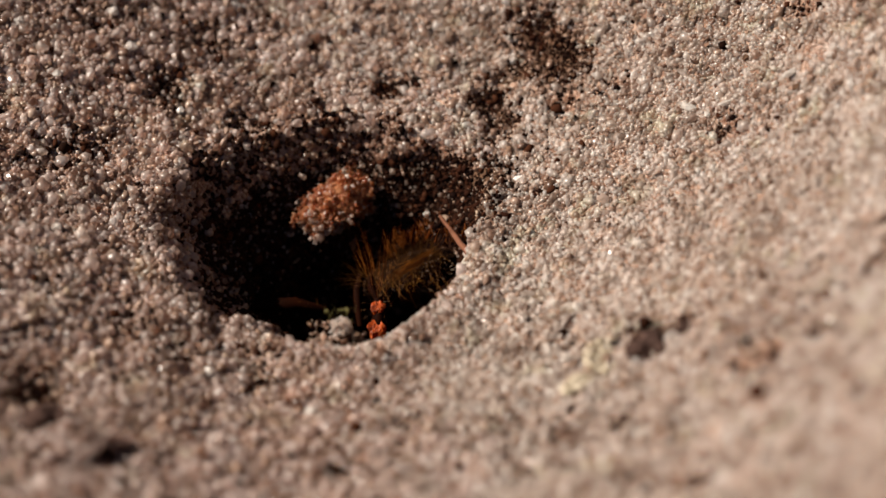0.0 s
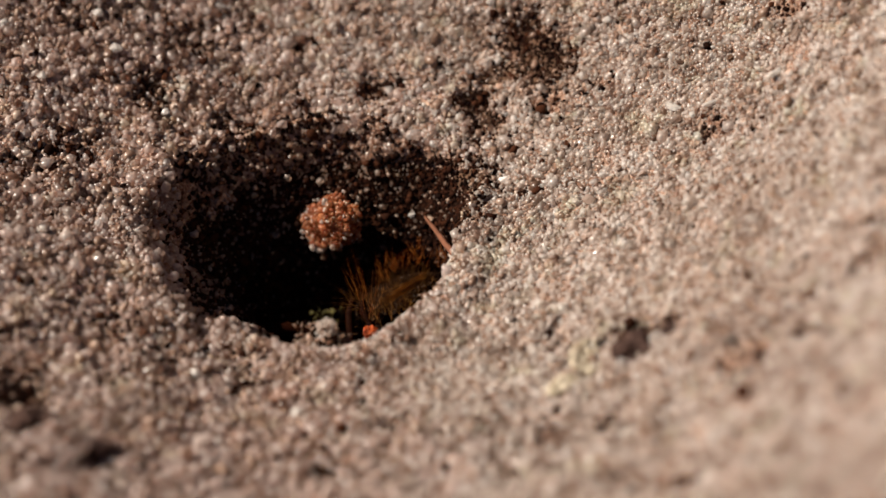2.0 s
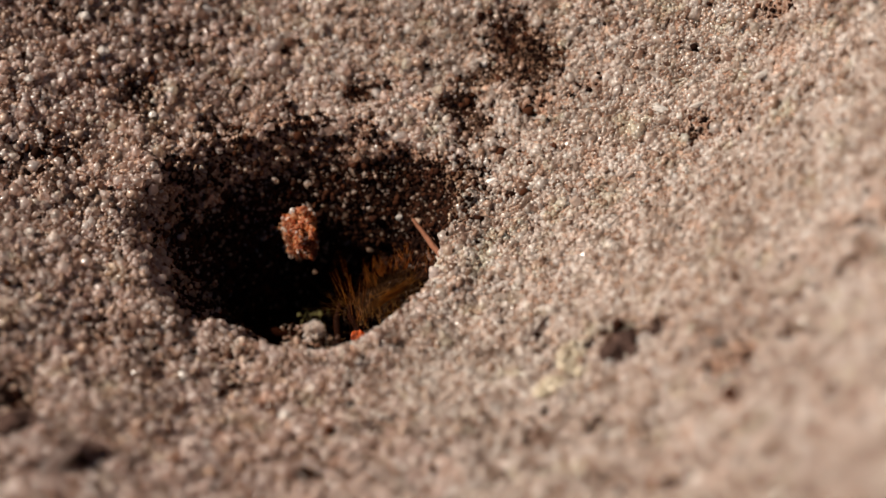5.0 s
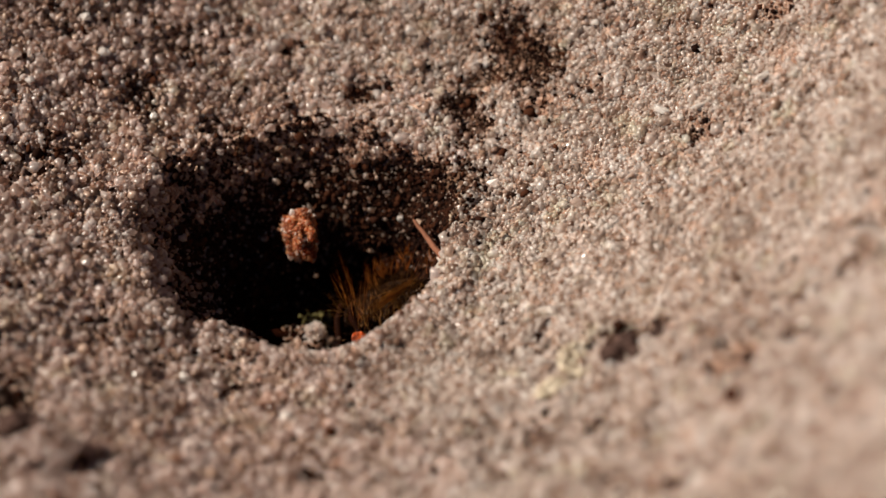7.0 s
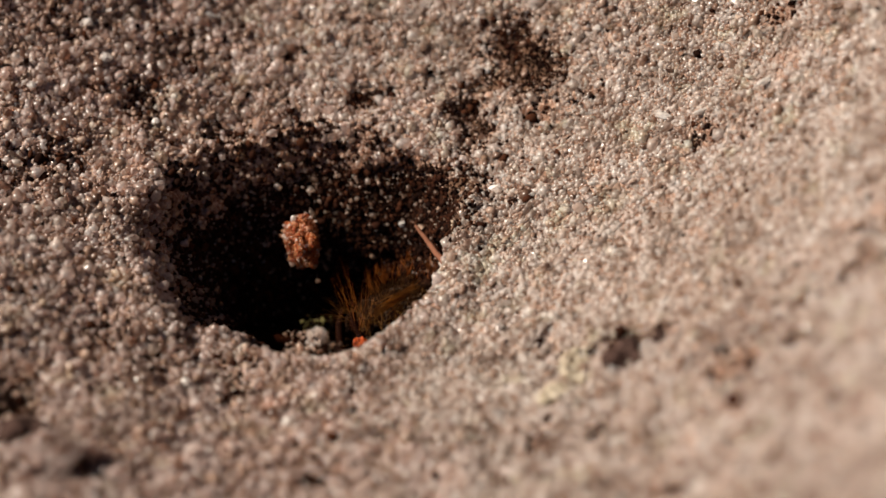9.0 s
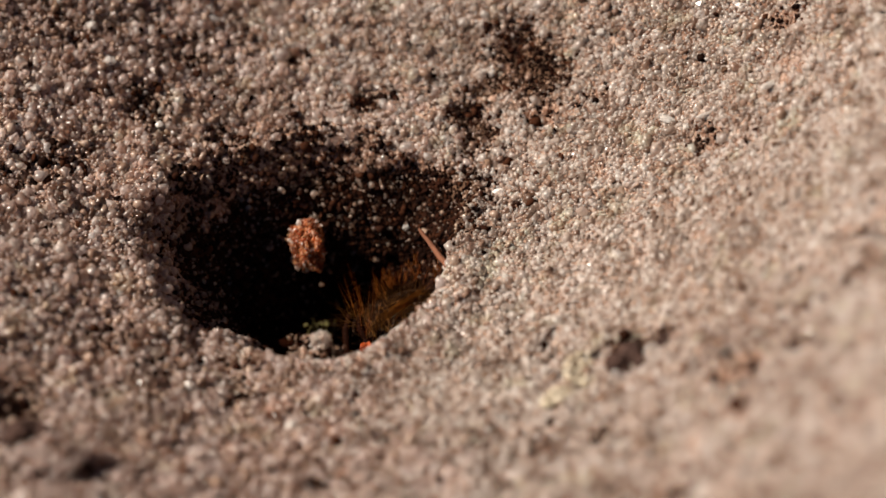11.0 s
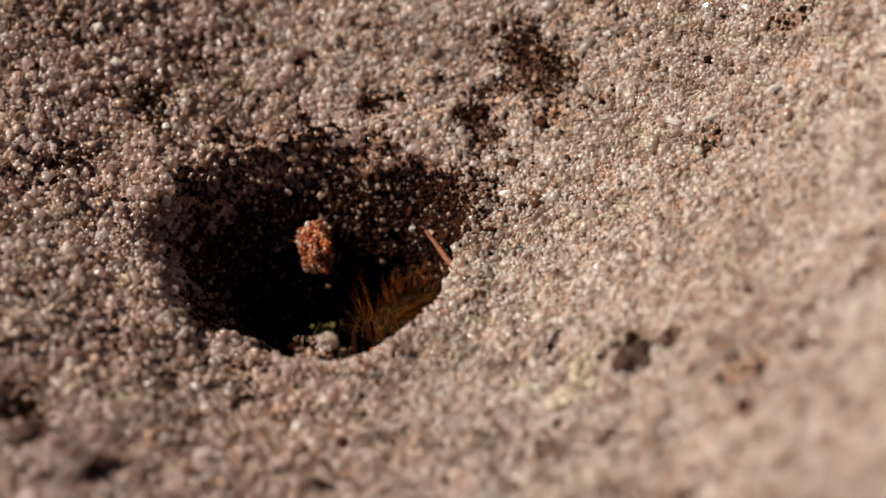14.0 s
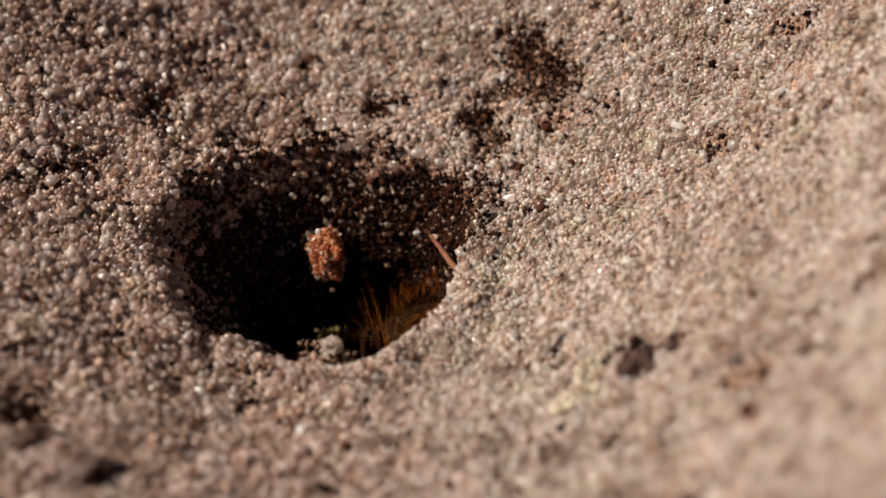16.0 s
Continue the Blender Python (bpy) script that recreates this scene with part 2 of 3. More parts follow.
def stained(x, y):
    """Share of dark humus in stains that fill the crust's dents; also paints shade into hollows."""
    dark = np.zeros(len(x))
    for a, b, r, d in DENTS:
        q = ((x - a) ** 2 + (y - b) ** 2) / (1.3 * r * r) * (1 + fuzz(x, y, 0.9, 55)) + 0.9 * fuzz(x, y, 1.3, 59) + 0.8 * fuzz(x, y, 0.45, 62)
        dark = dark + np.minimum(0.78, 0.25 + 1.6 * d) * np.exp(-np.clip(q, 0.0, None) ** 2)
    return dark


def height(x, y):
    """The ground's height in millimetres."""
    x, y = np.asarray(x, float), np.asarray(y, float)
    near = np.exp(-((x / 400.0) ** 2 + (y / 400.0) ** 2))
    z = crust_level(x, y) * near
    far = 1.0 - near
    z = z + far * (fuzz(x, y, 300.0, 3) * 12 + fuzz(x, y, 4000.0, 4) * 60)
    away = 1.0 - np.exp(-(((x - HX) / 9.0) ** 2 + ((y - HY) / 9.0) ** 2))
    z = z + away * (1 - 0.5 * np.clip((x - 8.0) / 6.0, 0.0, 1.0)) * (fuzz(x, y, 9.0, 11) * 1.0 + fuzz(x, y, 3.1, 12) * 0.5) + fuzz(x, y, 1.2, 13) * 0.3 + fuzz(x, y, 0.5, 14) * 0.1
    for a, b, r, d in DENTS:
        q = ((x - a) ** 2 + (y - b) ** 2) / (r * r)
        z = z - d * np.exp(-q * (1 + 0.8 * fuzz(x, y, 0.8, 21)))
    r, th, ragged, lip, bowl = mouth(x, y)
    s = np.clip((r - lip) / bowl, 0.0, 1.0)
    gentle = np.exp(-(turn_from(th, radians(196)) / radians(38)) ** 2)
    drop = bowl * (1.05 - 0.36 * gentle) * (1 - s) ** (1.6 - 0.45 * gentle)
    shaft = np.clip(lip - r, 0.0, None)
    drop = drop + np.minimum(shaft * 4.2, 9.0 + 0.6 * shaft)
    rim = 0.35 * np.exp(-((r - lip - bowl - 0.3) / 1.0) ** 2)
    return z - drop + rim * (1 + ragged)


STEEP, FOOT, CREST = 0.35, 0.5, 22.0     # the bank behind the burrow: its slope, where it begins and where it ends
SHORT = SP / (SP + STEEP * CP)


def bank_up(x, y, z):
    """Lifts level ground at the back onto the slope of the bank there."""
    back = np.clip(np.asarray(y, float) - FOOT, 0.0, CREST)
    return x, y - back * (1 - SHORT), z + STEEP * SHORT * back


def bank_down(x, y, z):
    """The other way: where a spot on the bank would lie on level ground."""
    back = np.clip(np.asarray(y, float) - FOOT, 0.0, CREST * SHORT)
    return x, y + back * (1 / SHORT - 1), z - STEEP * back


def on_sand(x, y, lift, rx=0, ry=0, turn=0):
    """The pose of a thing that lies on the sand, lifted by so much."""
    a, b, c = bank_up(x, y, float(height(x, y)) + lift)
    return pose(a * MM, float(b) * MM, float(c) * MM, rx, ry, turn)


def steps(first, fine_from, fine_to, last):
    """Grid lines: close together round the burrow, then wider and wider out to the horizon."""
    fine = list(np.arange(fine_from, fine_to, 0.13))
    before = list(np.arange(first, fine_from, 0.26))
    after = list(np.arange(fine_to, last, 0.26))
    low, high, d = [], [], 0.4
    while d < 60000.0:
        low.append(first - d)
        high.append(last + d)
        d *= 1.24
    return np.array(low[::-1] + before + fine + after + high)


def mesh_of(name, verts, faces, smooth=False):
    """A mesh from arrays of corners and of equal-sided faces."""
    me = bpy.data.meshes.new(name)
    n, k = faces.shape
    me.vertices.add(len(verts))
    me.vertices.foreach_set("co", np.asarray(verts, np.float32).ravel())
    me.loops.add(n * k)
    me.loops.foreach_set("vertex_index", faces.astype(np.int32).ravel())
    me.polygons.add(n)
    me.polygons.foreach_set("loop_start", np.arange(0, n * k, k, dtype=np.int32))
    me.update(calc_edges=True)
    me.polygons.foreach_set("use_smooth", np.broadcast_to(smooth, n))
    me.update()
    return me


def make_ground():
    xs, ys = steps(-25.0, -13.0, 3.5, 25.0), steps(-35.0, -7.5, 9.5, 25.0)
    gx, gy = np.meshgrid(xs, ys)
    gz = height(gx, gy)
    flat = np.stack([gx, gy, gz], -1).reshape(-1, 3)
    v = np.stack(bank_up(gx, gy, gz), -1).reshape(-1, 3) * MM
    w, h = len(xs), len(ys)
    i = (np.arange(h - 1)[:, None] * w + np.arange(w - 1)[None, :]).ravel()
    f = np.stack([i, i + 1, i + 1 + w, i + w], -1)
    ob = new("ground", mesh_of("ground", v, f))
    ob.data.materials.append(M_SOIL)
    ob.data.materials.append(M_HUMUS_SHADE)
    ob.data.materials.append(M_BARK)
    # below the pale crust the soil is humus, near black to hold the burrow's shade
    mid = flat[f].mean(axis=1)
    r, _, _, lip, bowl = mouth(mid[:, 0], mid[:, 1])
    deep = (soil_shade(mid[:, 0], mid[:, 1], mid[:, 2]) > 0.5) | (r < lip + 0.6 * bowl)
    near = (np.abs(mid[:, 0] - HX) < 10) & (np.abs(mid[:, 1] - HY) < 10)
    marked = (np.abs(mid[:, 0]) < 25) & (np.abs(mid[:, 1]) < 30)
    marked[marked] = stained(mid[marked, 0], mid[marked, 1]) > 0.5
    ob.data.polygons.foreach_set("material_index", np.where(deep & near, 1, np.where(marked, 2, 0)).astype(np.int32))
    tagged(ob, "dry beige sand with a dark burrow opening", "ground", kind="structure")
    return v / MM, f


GROUND_V, GROUND_F = make_ground()

# ---- sand grains ----
rng = np.random.default_rng(7)


def pebble_shape(detail):
    bm = bmesh.new()
    bmesh.ops.create_icosphere(bm, subdivisions=detail, radius=1.0)
    v = np.array([p.co[:] for p in bm.verts])
    f = np.array([[p.index for p in q.verts] for q in bm.faces])
    bm.free()
    return v, f


def spins(n, r):
    q = r.normal(size=(n, 4))
    q /= np.linalg.norm(q, axis=1)[:, None]
    a, b, c, d = q.T
    return np.stack([1 - 2 * (c * c + d * d), 2 * (b * c - a * d), 2 * (b * d + a * c), 2 * (b * c + a * d), 1 - 2 * (b * b + d * d), 2 * (c * d - a * b),
                     2 * (b * d - a * c), 2 * (c * d + a * b), 1 - 2 * (b * b + c * c)], -1).reshape(n, 3, 3)


def grains(name, places, sizes, mat, r, detail=1):
    """Many small grains at the places given, some worn smooth and some broken, as one mesh."""
    v, f = pebble_shape(detail)
    n = len(places)
    axes = r.uniform(0.62, 1.32, (n, 1, 3))
    bumps = 1 + r.normal(0, 0.28 if detail == 1 else 0.19, (n, len(v), 1))
    pts = v[None] * bumps * axes * sizes[:, None, None]
    pts = np.einsum("nij,nkj->nki", spins(n, r), pts) + places[:, None, :]
    faces = (f[None] + (np.arange(n) * len(v))[:, None, None]).reshape(-1, 3)
    me = mesh_of(name, pts.reshape(-1, 3) * MM, faces, np.repeat(r.random(n) > 0.1, len(f)))
    me.materials.append(mat)
    return me


def scatter(count):
    tri = np.concatenate([GROUND_F[:, [0, 1, 2]], GROUND_F[:, [0, 2, 3]]])
    a, b, c = (GROUND_V[tri[:, i]] for i in range(3))
    mid = (a + b + c) / 3
    keep = (np.abs(mid[:, 0]) < 22.5) & (mid[:, 1] > -23.0 - 0.5 * np.clip(mid[:, 0], 0.0, 22.0)) & (mid[:, 1] < 22.0)
    a, b, c = a[keep], b[keep], c[keep]
    cr = np.cross(b - a, c - a)
    area = np.linalg.norm(cr, axis=1)
    pick = np.searchsorted(np.cumsum(area) / area.sum(), rng.random(count))
    u, w = rng.random((2, count, 1))
    flip = (u + w) > 1
    u, w = np.where(flip, 1 - u, u), np.where(flip, 1 - w, w)
    p = a[pick] + u * (b[pick] - a[pick]) + w * (c[pick] - a[pick])
    return p, cr[pick] / area[pick][:, None]


def spaced(p, size, touch):
    """Picks grains one after another, each where no earlier one is nearer than the two grains' sizes allow."""
    cell, taken, keep = 0.34, {}, np.zeros(len(p), bool)
    spots, radii = p.tolist(), (size * touch).tolist()
    around = [(i, j, k) for i in (-1, 0, 1) for j in (-1, 0, 1) for k in (-1, 0, 1)]
    for i, ((x, y, z), r) in enumerate(zip(spots, radii)):
        cx, cy, cz = int(x // cell), int(y // cell), int(z // cell)
        free = True
        for a, b, c in around:
            for u, v, w, q in taken.get((cx + a, cy + b, cz + c), ()):
                if (u - x) ** 2 + (v - y) ** 2 + (w - z) ** 2 < (r + q) ** 2:
                    free = False
                    break
            if not free:
                break
        if free:
            taken.setdefault((cx, cy, cz), []).append((x, y, z, r))
            keep[i] = True
    return keep


def make_sand():
    p, n = scatter(440000)
    x, y, z = bank_down(*p.T)
    # finer and packed on the bank, coarser and looser on the other side
    pack = np.clip((x + 7.0 + 0.5 * np.clip(y - 6.5, 0.0, 7.0) + fuzz(x, y, 5.0, 50) * 6) / 9.0, 0.0, 1.0)
    size = np.clip(np.exp(rng.normal(np.log(0.138 - 0.042 * pack), 0.43)), 0.04, 0.27)
    size = size * (1 - 0.4 * np.clip(soil_shade(x, y, z) + stained(x, y), 0.0, 1.0))
    keep = spaced(p, size, 0.57 - 0.05 * pack)
    p, n, pack, size = p[keep], n[keep], pack[keep], size[keep] * (1.04 + 0.14 * pack[keep])
    x, y, z = bank_down(*p.T)
    p = p + n * (size * (rng.uniform(-0.3, 0.6, len(p)) * (1 - 0.5 * pack) - 0.05 * pack))[:, None]
    # dark grains: humus below the pale crust and in patches, also painted burrow shade
    under = soil_shade(x, y, z)
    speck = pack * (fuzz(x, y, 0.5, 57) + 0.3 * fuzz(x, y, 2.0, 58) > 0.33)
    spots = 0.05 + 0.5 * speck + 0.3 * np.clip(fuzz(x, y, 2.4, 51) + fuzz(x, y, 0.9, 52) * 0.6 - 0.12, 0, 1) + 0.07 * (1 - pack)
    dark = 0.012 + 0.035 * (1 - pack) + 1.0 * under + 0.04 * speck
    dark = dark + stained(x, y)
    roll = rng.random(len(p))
    # fewer pale grains with depth, which paints the unlit shaft
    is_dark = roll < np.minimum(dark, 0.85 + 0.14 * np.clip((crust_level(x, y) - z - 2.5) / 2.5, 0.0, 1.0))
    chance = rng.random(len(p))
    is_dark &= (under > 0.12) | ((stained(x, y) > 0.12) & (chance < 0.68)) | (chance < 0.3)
    is_rust = (~is_dark) & ((roll > 0.975 - 0.05 * (fuzz(x, y, 3.0, 53) > 0.15)) | (roll < dark + spots)) & ((under < 0.3) | (roll > 0.98))
    is_clear = ~is_dark & ~is_rust & (under > 0.25)
    is_rosy = ~is_dark & ~is_rust & ~is_clear & (rng.random(len(p)) > pack)
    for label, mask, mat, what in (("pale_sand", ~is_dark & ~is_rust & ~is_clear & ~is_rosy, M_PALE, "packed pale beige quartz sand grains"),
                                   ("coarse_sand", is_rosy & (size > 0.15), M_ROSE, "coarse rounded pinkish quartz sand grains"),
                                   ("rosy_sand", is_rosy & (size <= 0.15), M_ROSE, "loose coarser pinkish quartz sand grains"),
                                   ("clear_sand", is_clear, M_CLEAR, "fine clear quartz grains, toned down for the shaded burrow wall"),
                                   ("dark_sand", is_dark, M_DARK, "dark mineral grains among the sand, standing for shade in the burrow"),
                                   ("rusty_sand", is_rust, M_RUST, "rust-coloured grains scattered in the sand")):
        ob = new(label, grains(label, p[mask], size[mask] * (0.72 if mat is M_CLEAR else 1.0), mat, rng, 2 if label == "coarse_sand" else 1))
        tagged(ob, what, "sand", kind="stuff")


make_sand()


# ---- things ----
def part(name, me, parent, label=""):
    ob = new(name, me)
    ob.parent = parent
    return tagged(ob, label) if label else ob


def thing(name, label, category, m, group=""):
    ob = new(name)
    ob.empty_display_size = 0.001
    ob.matrix_world = m
    return tagged(ob, label, category, group)


def at_mm(x, y, z, rx=0, ry=0, rz=0):
    return pose(x * MM, y * MM, z * MM, rx, ry, rz)


def lumps(p, seed, rough):
    q = Vector(p) * 1.6 + Vector((seed * 7.3, seed * 1.7, 0))
    return 1 + rough * (noise.noise(q) * 1.6 + noise.noise(q * 2.7) * 0.8)


def lump_mesh(name, radii, mat, seed, rough=0.12, detail=3):
    """A worn stone or clod: a ball pushed about by hills of two sizes."""
    v, f = pebble_shape(detail)
    out = []
    for p in v:
        k = lumps(p, seed, rough)
        out.append([p[0] * k * radii[0], p[1] * k * radii[1], p[2] * k * radii[2]])
    me = mesh_of(name, np.array(out) * MM, f)
    me.materials.append(mat)
    return me


def tube_mesh(name, points, radii, mat, sides=8):
    """A tapered round rod through the points."""
    pts = [Vector(p) for p in points]
    verts, faces = [], []
    for i, p in enumerate(pts):
        d = (pts[min(i + 1, len(pts) - 1)] - pts[max(i - 1, 0)]).normalized()
        a = d.orthogonal().normalized()
        b = d.cross(a)
        for k in range(sides):
            an = 2 * math.pi * k / sides
            verts.append(p + (a * math.cos(an) + b * math.sin(an)) * radii[i])
    for i in range(len(pts) - 1):
        for k in range(sides):
            faces.append((i * sides + k, i * sides + (k + 1) % sides, (i + 1) * sides + (k + 1) % sides, (i + 1) * sides + k))
    me = mesh_of(name, np.array([v[:] for v in verts]) * MM, np.array(faces), True)
    me.materials.append(mat)
    return me


def bristles(name, roots, tips, width, mat, r, bend=0.12):
    """Fine tapered hairs, each from its root to its tip, three-sided and slightly bent."""
    verts, faces = [], []
    for a, b in zip(roots, tips):
        a, b = np.asarray(a, float), np.asarray(b, float)
        ln = np.linalg.norm(b - a)
        sag = r.normal(0, bend * ln, 3)
        d = (b - a) / max(ln, 1e-6)
        s1 = np.cross(d, (0.3, 0.5, 0.81))
        s1 /= np.linalg.norm(s1)
        s2 = np.cross(d, s1)
        base = len(verts)
        for i, k in enumerate((0.0, 0.35, 0.7, 1.0)):
            c = a + (b - a) * k + sag * (k * k) * 0.8
            w = width * (1 - 0.8 * k)
            for j in range(3):
                an = 2.094 * j
                verts.append(c + (s1 * math.cos(an) + s2 * math.sin(an)) * w)
        for i in range(3):
            for j in range(3):
                faces.append((base + i * 3 + j, base + i * 3 + (j + 1) % 3, base + i * 3 + 3 + (j + 1) % 3, base + i * 3 + 3 + j))
    me = mesh_of(name, np.array(verts) * MM, np.array(faces))
    me.materials.append(mat)
    return me


def crust_mesh(name, radii, count, size, mat, seed, shape=1.0, rough=0.0, one_side=None):
    """Sand grains stuck to a clod of the given radii and lumps, all round or thicker towards one side."""
    r = np.random.default_rng(seed)
    d = r.normal(size=(count, 3))
    if one_side is not None:
        d = d * 0.6 + np.array(one_side)
    d /= np.linalg.norm(d, axis=1)[:, None]
    k = np.array([lumps(p, shape, rough) for p in d])[:, None]
    return grains(name, d * k * np.array(radii) * r.uniform(0.96, 1.08, (count, 1)), np.clip(np.exp(r.normal(math.log(size), 0.35, count)), 0.035, 0.25), mat, r)


# rusty clod in the burrow, with sand stuck to it
def make_clod():
    root = thing("sand_clod", "rust-orange clod of soil crusted with sand grains", "clod", at_mm(0, 0, 0))
    part("core", lump_mesh("core", (1.5, 0.95, 0.5), M_CLAY, 3, 0.3, 4), root)
    part("rusty_crust", crust_mesh("rusty_crust", (1.66, 1.08, 0.62), 1900, 0.062, M_CLOD, 5, 3, 0.3), root, "orange translucent grains bound on the clod")
    part("pale_crust", crust_mesh("pale_crust", (1.78, 1.2, 0.7), 60, 0.07, M_PALE, 6, 3, 0.3), root, "pale quartz grains stuck on the clod")
    part("pale_clump", crust_mesh("pale_clump", (1.85, 1.3, 0.75), 85, 0.09, M_ROSE, 8, 3, 0.3, (-0.8, -0.6, 0.1)), root, "cluster of pale quartz grains")
    return root


clod = make_clod()
loose = [tagged(new("loose_grain", lump_mesh("loose_grain", (a, a * 0.85, a * 0.8), M_CLEAR, 50 + i, 0.3, 2)), "pale quartz grain that rolls off the clod", "sand grain", "grains fallen from the clod")
         for i, a in enumerate((0.11, 0.09, 0.1, 0.08))]


# hairy insect, half hidden in the burrow; its own x runs along the lip and y up out of the hole
def along(line, k):
    """The point at the share k of a bent line."""
    f = k * (len(line) - 1)
    i = min(int(f), len(line) - 2)
    return np.array(line[i]) + (np.array(line[i + 1]) - np.array(line[i])) * (f - i)


def make_insect():
    r = np.random.default_rng(12)
    root = thing("hairy_insect", "golden-brown bristly insect half hidden in the burrow", "insect", at_mm(0, 0, 0))
    body = part("body", lump_mesh("body", (2.1, 1.0, 0.9), M_SHELL, 9, 0.12, 4), root, "dark shell under dense hair")
    body.matrix_basis = at_mm(1.5, 0.1, -1.5, 0, 0, 20)
    # small grey-brown specks in front of the shell
    part("hair_specks", crust_mesh("hair_specks", (0.75, 0.5, 0.25), 60, 0.03, M_RUST, 61), root, "small grey-brown specks in the hair").matrix_basis = at_mm(2.6, 0.3, -0.5, 0, 0, 20)
    # crest of bristles along the back, leaning outwards at both ends
    roots, tips = [], []
    ridge = ((0.2, 0.7, -0.3), (1.1, 1.3, -0.5), (2.7, 1.85, -0.6), (3.9, 1.6, -0.5))
    for _ in range(34):
        k = r.random()
        foot = along(ridge, k) + r.normal(0, (0.1, 0.25, 0.25))
        d = np.array([r.normal(-0.35 + 0.95 * k, 0.35), 1.0, r.normal(0.1, 0.25)])
        d = d / np.linalg.norm(d) * r.uniform(0.35, 1.1)
        for _ in range(r.integers(2, 8)):
            roots.append(foot + r.normal(0, 0.09, 3))
            tips.append(foot + d * r.uniform(0.7, 1.1) + r.normal(0, 0.07, 3))
    part("back_crest", bristles("back_crest", roots, tips, 0.012, M_RED_HAIR, r, 0.1), root, "crest of red-brown bristles")
    # golden tuft that narrows to a point aside
    roots, tips = [], []
    for _ in range(95):
        k = r.random()
        a = np.array([0.6, -0.05, 0.25]) + np.array([1.0, 0.62, 0.0]) * k + r.normal(0, (0.2, 0.2, 0.12)) * (1 - 0.6 * k)
        roots.append(a)
        tips.append(np.array([2.6, 1.25, 0.25]) * r.uniform(0.75, 1.0) + r.normal(0, 0.1, 3))
    part("golden_tuft", bristles("golden_tuft", roots, tips, 0.012, M_GOLD, r, 0.06), root, "pointed tuft of golden hairs")
    # tangled coat over the body
    roots, tips = [], []
    for _ in range(680):
        an, q = r.uniform(0, 6.283), math.sqrt(r.random())
        a = np.array([1.15 + 1.6 * q * math.cos(an), 0.4 + 0.85 * q * math.sin(an), -0.55 + 0.35 * (1 - q * q)])
        a[1] += 0.25 * (a[0] - 1.15)
        d = np.array([r.normal(0.4, 0.5), r.normal(0.55, 0.45), r.normal(0.1, 0.3)])
        roots.append(a)
        tips.append(a + d / np.linalg.norm(d) * r.uniform(0.35, 1.0))
    part("body_hair", bristles("body_hair", roots, tips, 0.01, M_COAT, r, 0.22), root, "tangled coat of brown hair")
    # hair that hangs from the coat in front of the shell
    roots, tips = [], []
    for _ in range(90):
        a = np.array([r.uniform(-0.3, 3.0), 0.0, r.uniform(-0.4, 0.1)])
        a[1] = 0.1 + 0.2 * a[0] + r.normal(0, 0.3)
        roots.append(a)
        tips.append(a + np.array([r.normal(0.3, 0.3), -r.uniform(0.3, 1.2), r.normal(0.1, 0.2)]))
    part("hanging_hair", bristles("hanging_hair", roots, tips, 0.009, M_GOLD, r, 0.2), root, "thin golden hanging hairs")
    # long whiskers in front and a fainter fan beside them
    roots, tips = [], []
    for ax, ay, tx, ty in ((-0.2, 0.5, -0.93, 2.66), (-0.22, 0.55, -0.8, 2.1), (-0.63, 0.5, -1.3, 1.58), (-0.25, 0.3, -0.62, 2.0), (-0.5, 0.2, -1.1, 1.9), (-0.1, 0.4, -0.35, 1.5), (-0.05, 0.2, 0.15, 1.35),
                           (0.2, 0.5, 0.3, 1.6), (-0.3, -0.2, -0.75, 1.2), (0.05, -0.4, 0.35, 0.7), (-0.35, 0.1, -0.5, 1.3), (-0.15, -0.6, 0.25, 0.35), (0.1, -1.1, 0.55, -0.1), (0.15, -1.6, 0.9, -1.0)):
        for _ in range(r.integers(1, 3)):
            roots.append(np.array([ax, ay - 0.2, 0.1]) + r.normal(0, 0.06, 3))
            tips.append(np.array([tx, ty, r.normal(0.15, 0.2)]) + r.normal(0, 0.07, 3))
    part("whisker_tuft", bristles("whisker_tuft", roots, tips, 0.01, M_RED_HAIR, r, 0.03), root, "long red-brown whiskers")
    roots, tips = [], []
    for _ in range(26):
        a = np.array([-0.6, -0.1, -0.3]) + r.normal(0, (0.2, 0.2, 0.15))
        an = r.uniform(1.9, 3.5)
        roots.append(a)
        tips.append(a + np.array([math.cos(an), math.sin(an), r.normal(0, 0.2)]) * r.uniform(0.5, 1.5))
    part("side_fan", bristles("side_fan", roots, tips, 0.011, M_COAT, r, 0.08), root, "fan of brown side bristles")
    # jointed legs
    for pts, rad in ((((-0.35, 0.0, -0.3), (-0.32, -0.5, -0.15), (-0.05, -1.0, 0.0)), (0.13, 0.19, 0.15)),
                     (((-0.8, 0.1, -0.9), (-0.95, -0.6, -0.7), (-0.9, -1.4, -0.6), (-0.8, -2.2, -0.6)), (0.14, 0.2, 0.2, 0.15)),
                     (((-0.02, -1.0, 0.1), (0.05, -1.5, 0.25), (0.04, -2.1, 0.25), (-0.1, -2.8, 0.1)), (0.2, 0.27, 0.36, 0.3)),
                     (((-5.7, -1.45, -1.6), (-4.8, -1.3, -1.4), (-3.8, -1.25, -1.4), (-2.6, -1.5, -1.8)), (0.2, 0.32, 0.32, 0.2))):
        leg = part("leg", tube_mesh("leg", pts, rad, M_LIMB), root, "dark red-brown leg segment")
        roots, tips = [], []
        for _ in range(60):
            k = r.random()
            a = along(pts, k)
            d = r.normal(size=3)
            d[1] = abs(d[1])
            d /= np.linalg.norm(d)
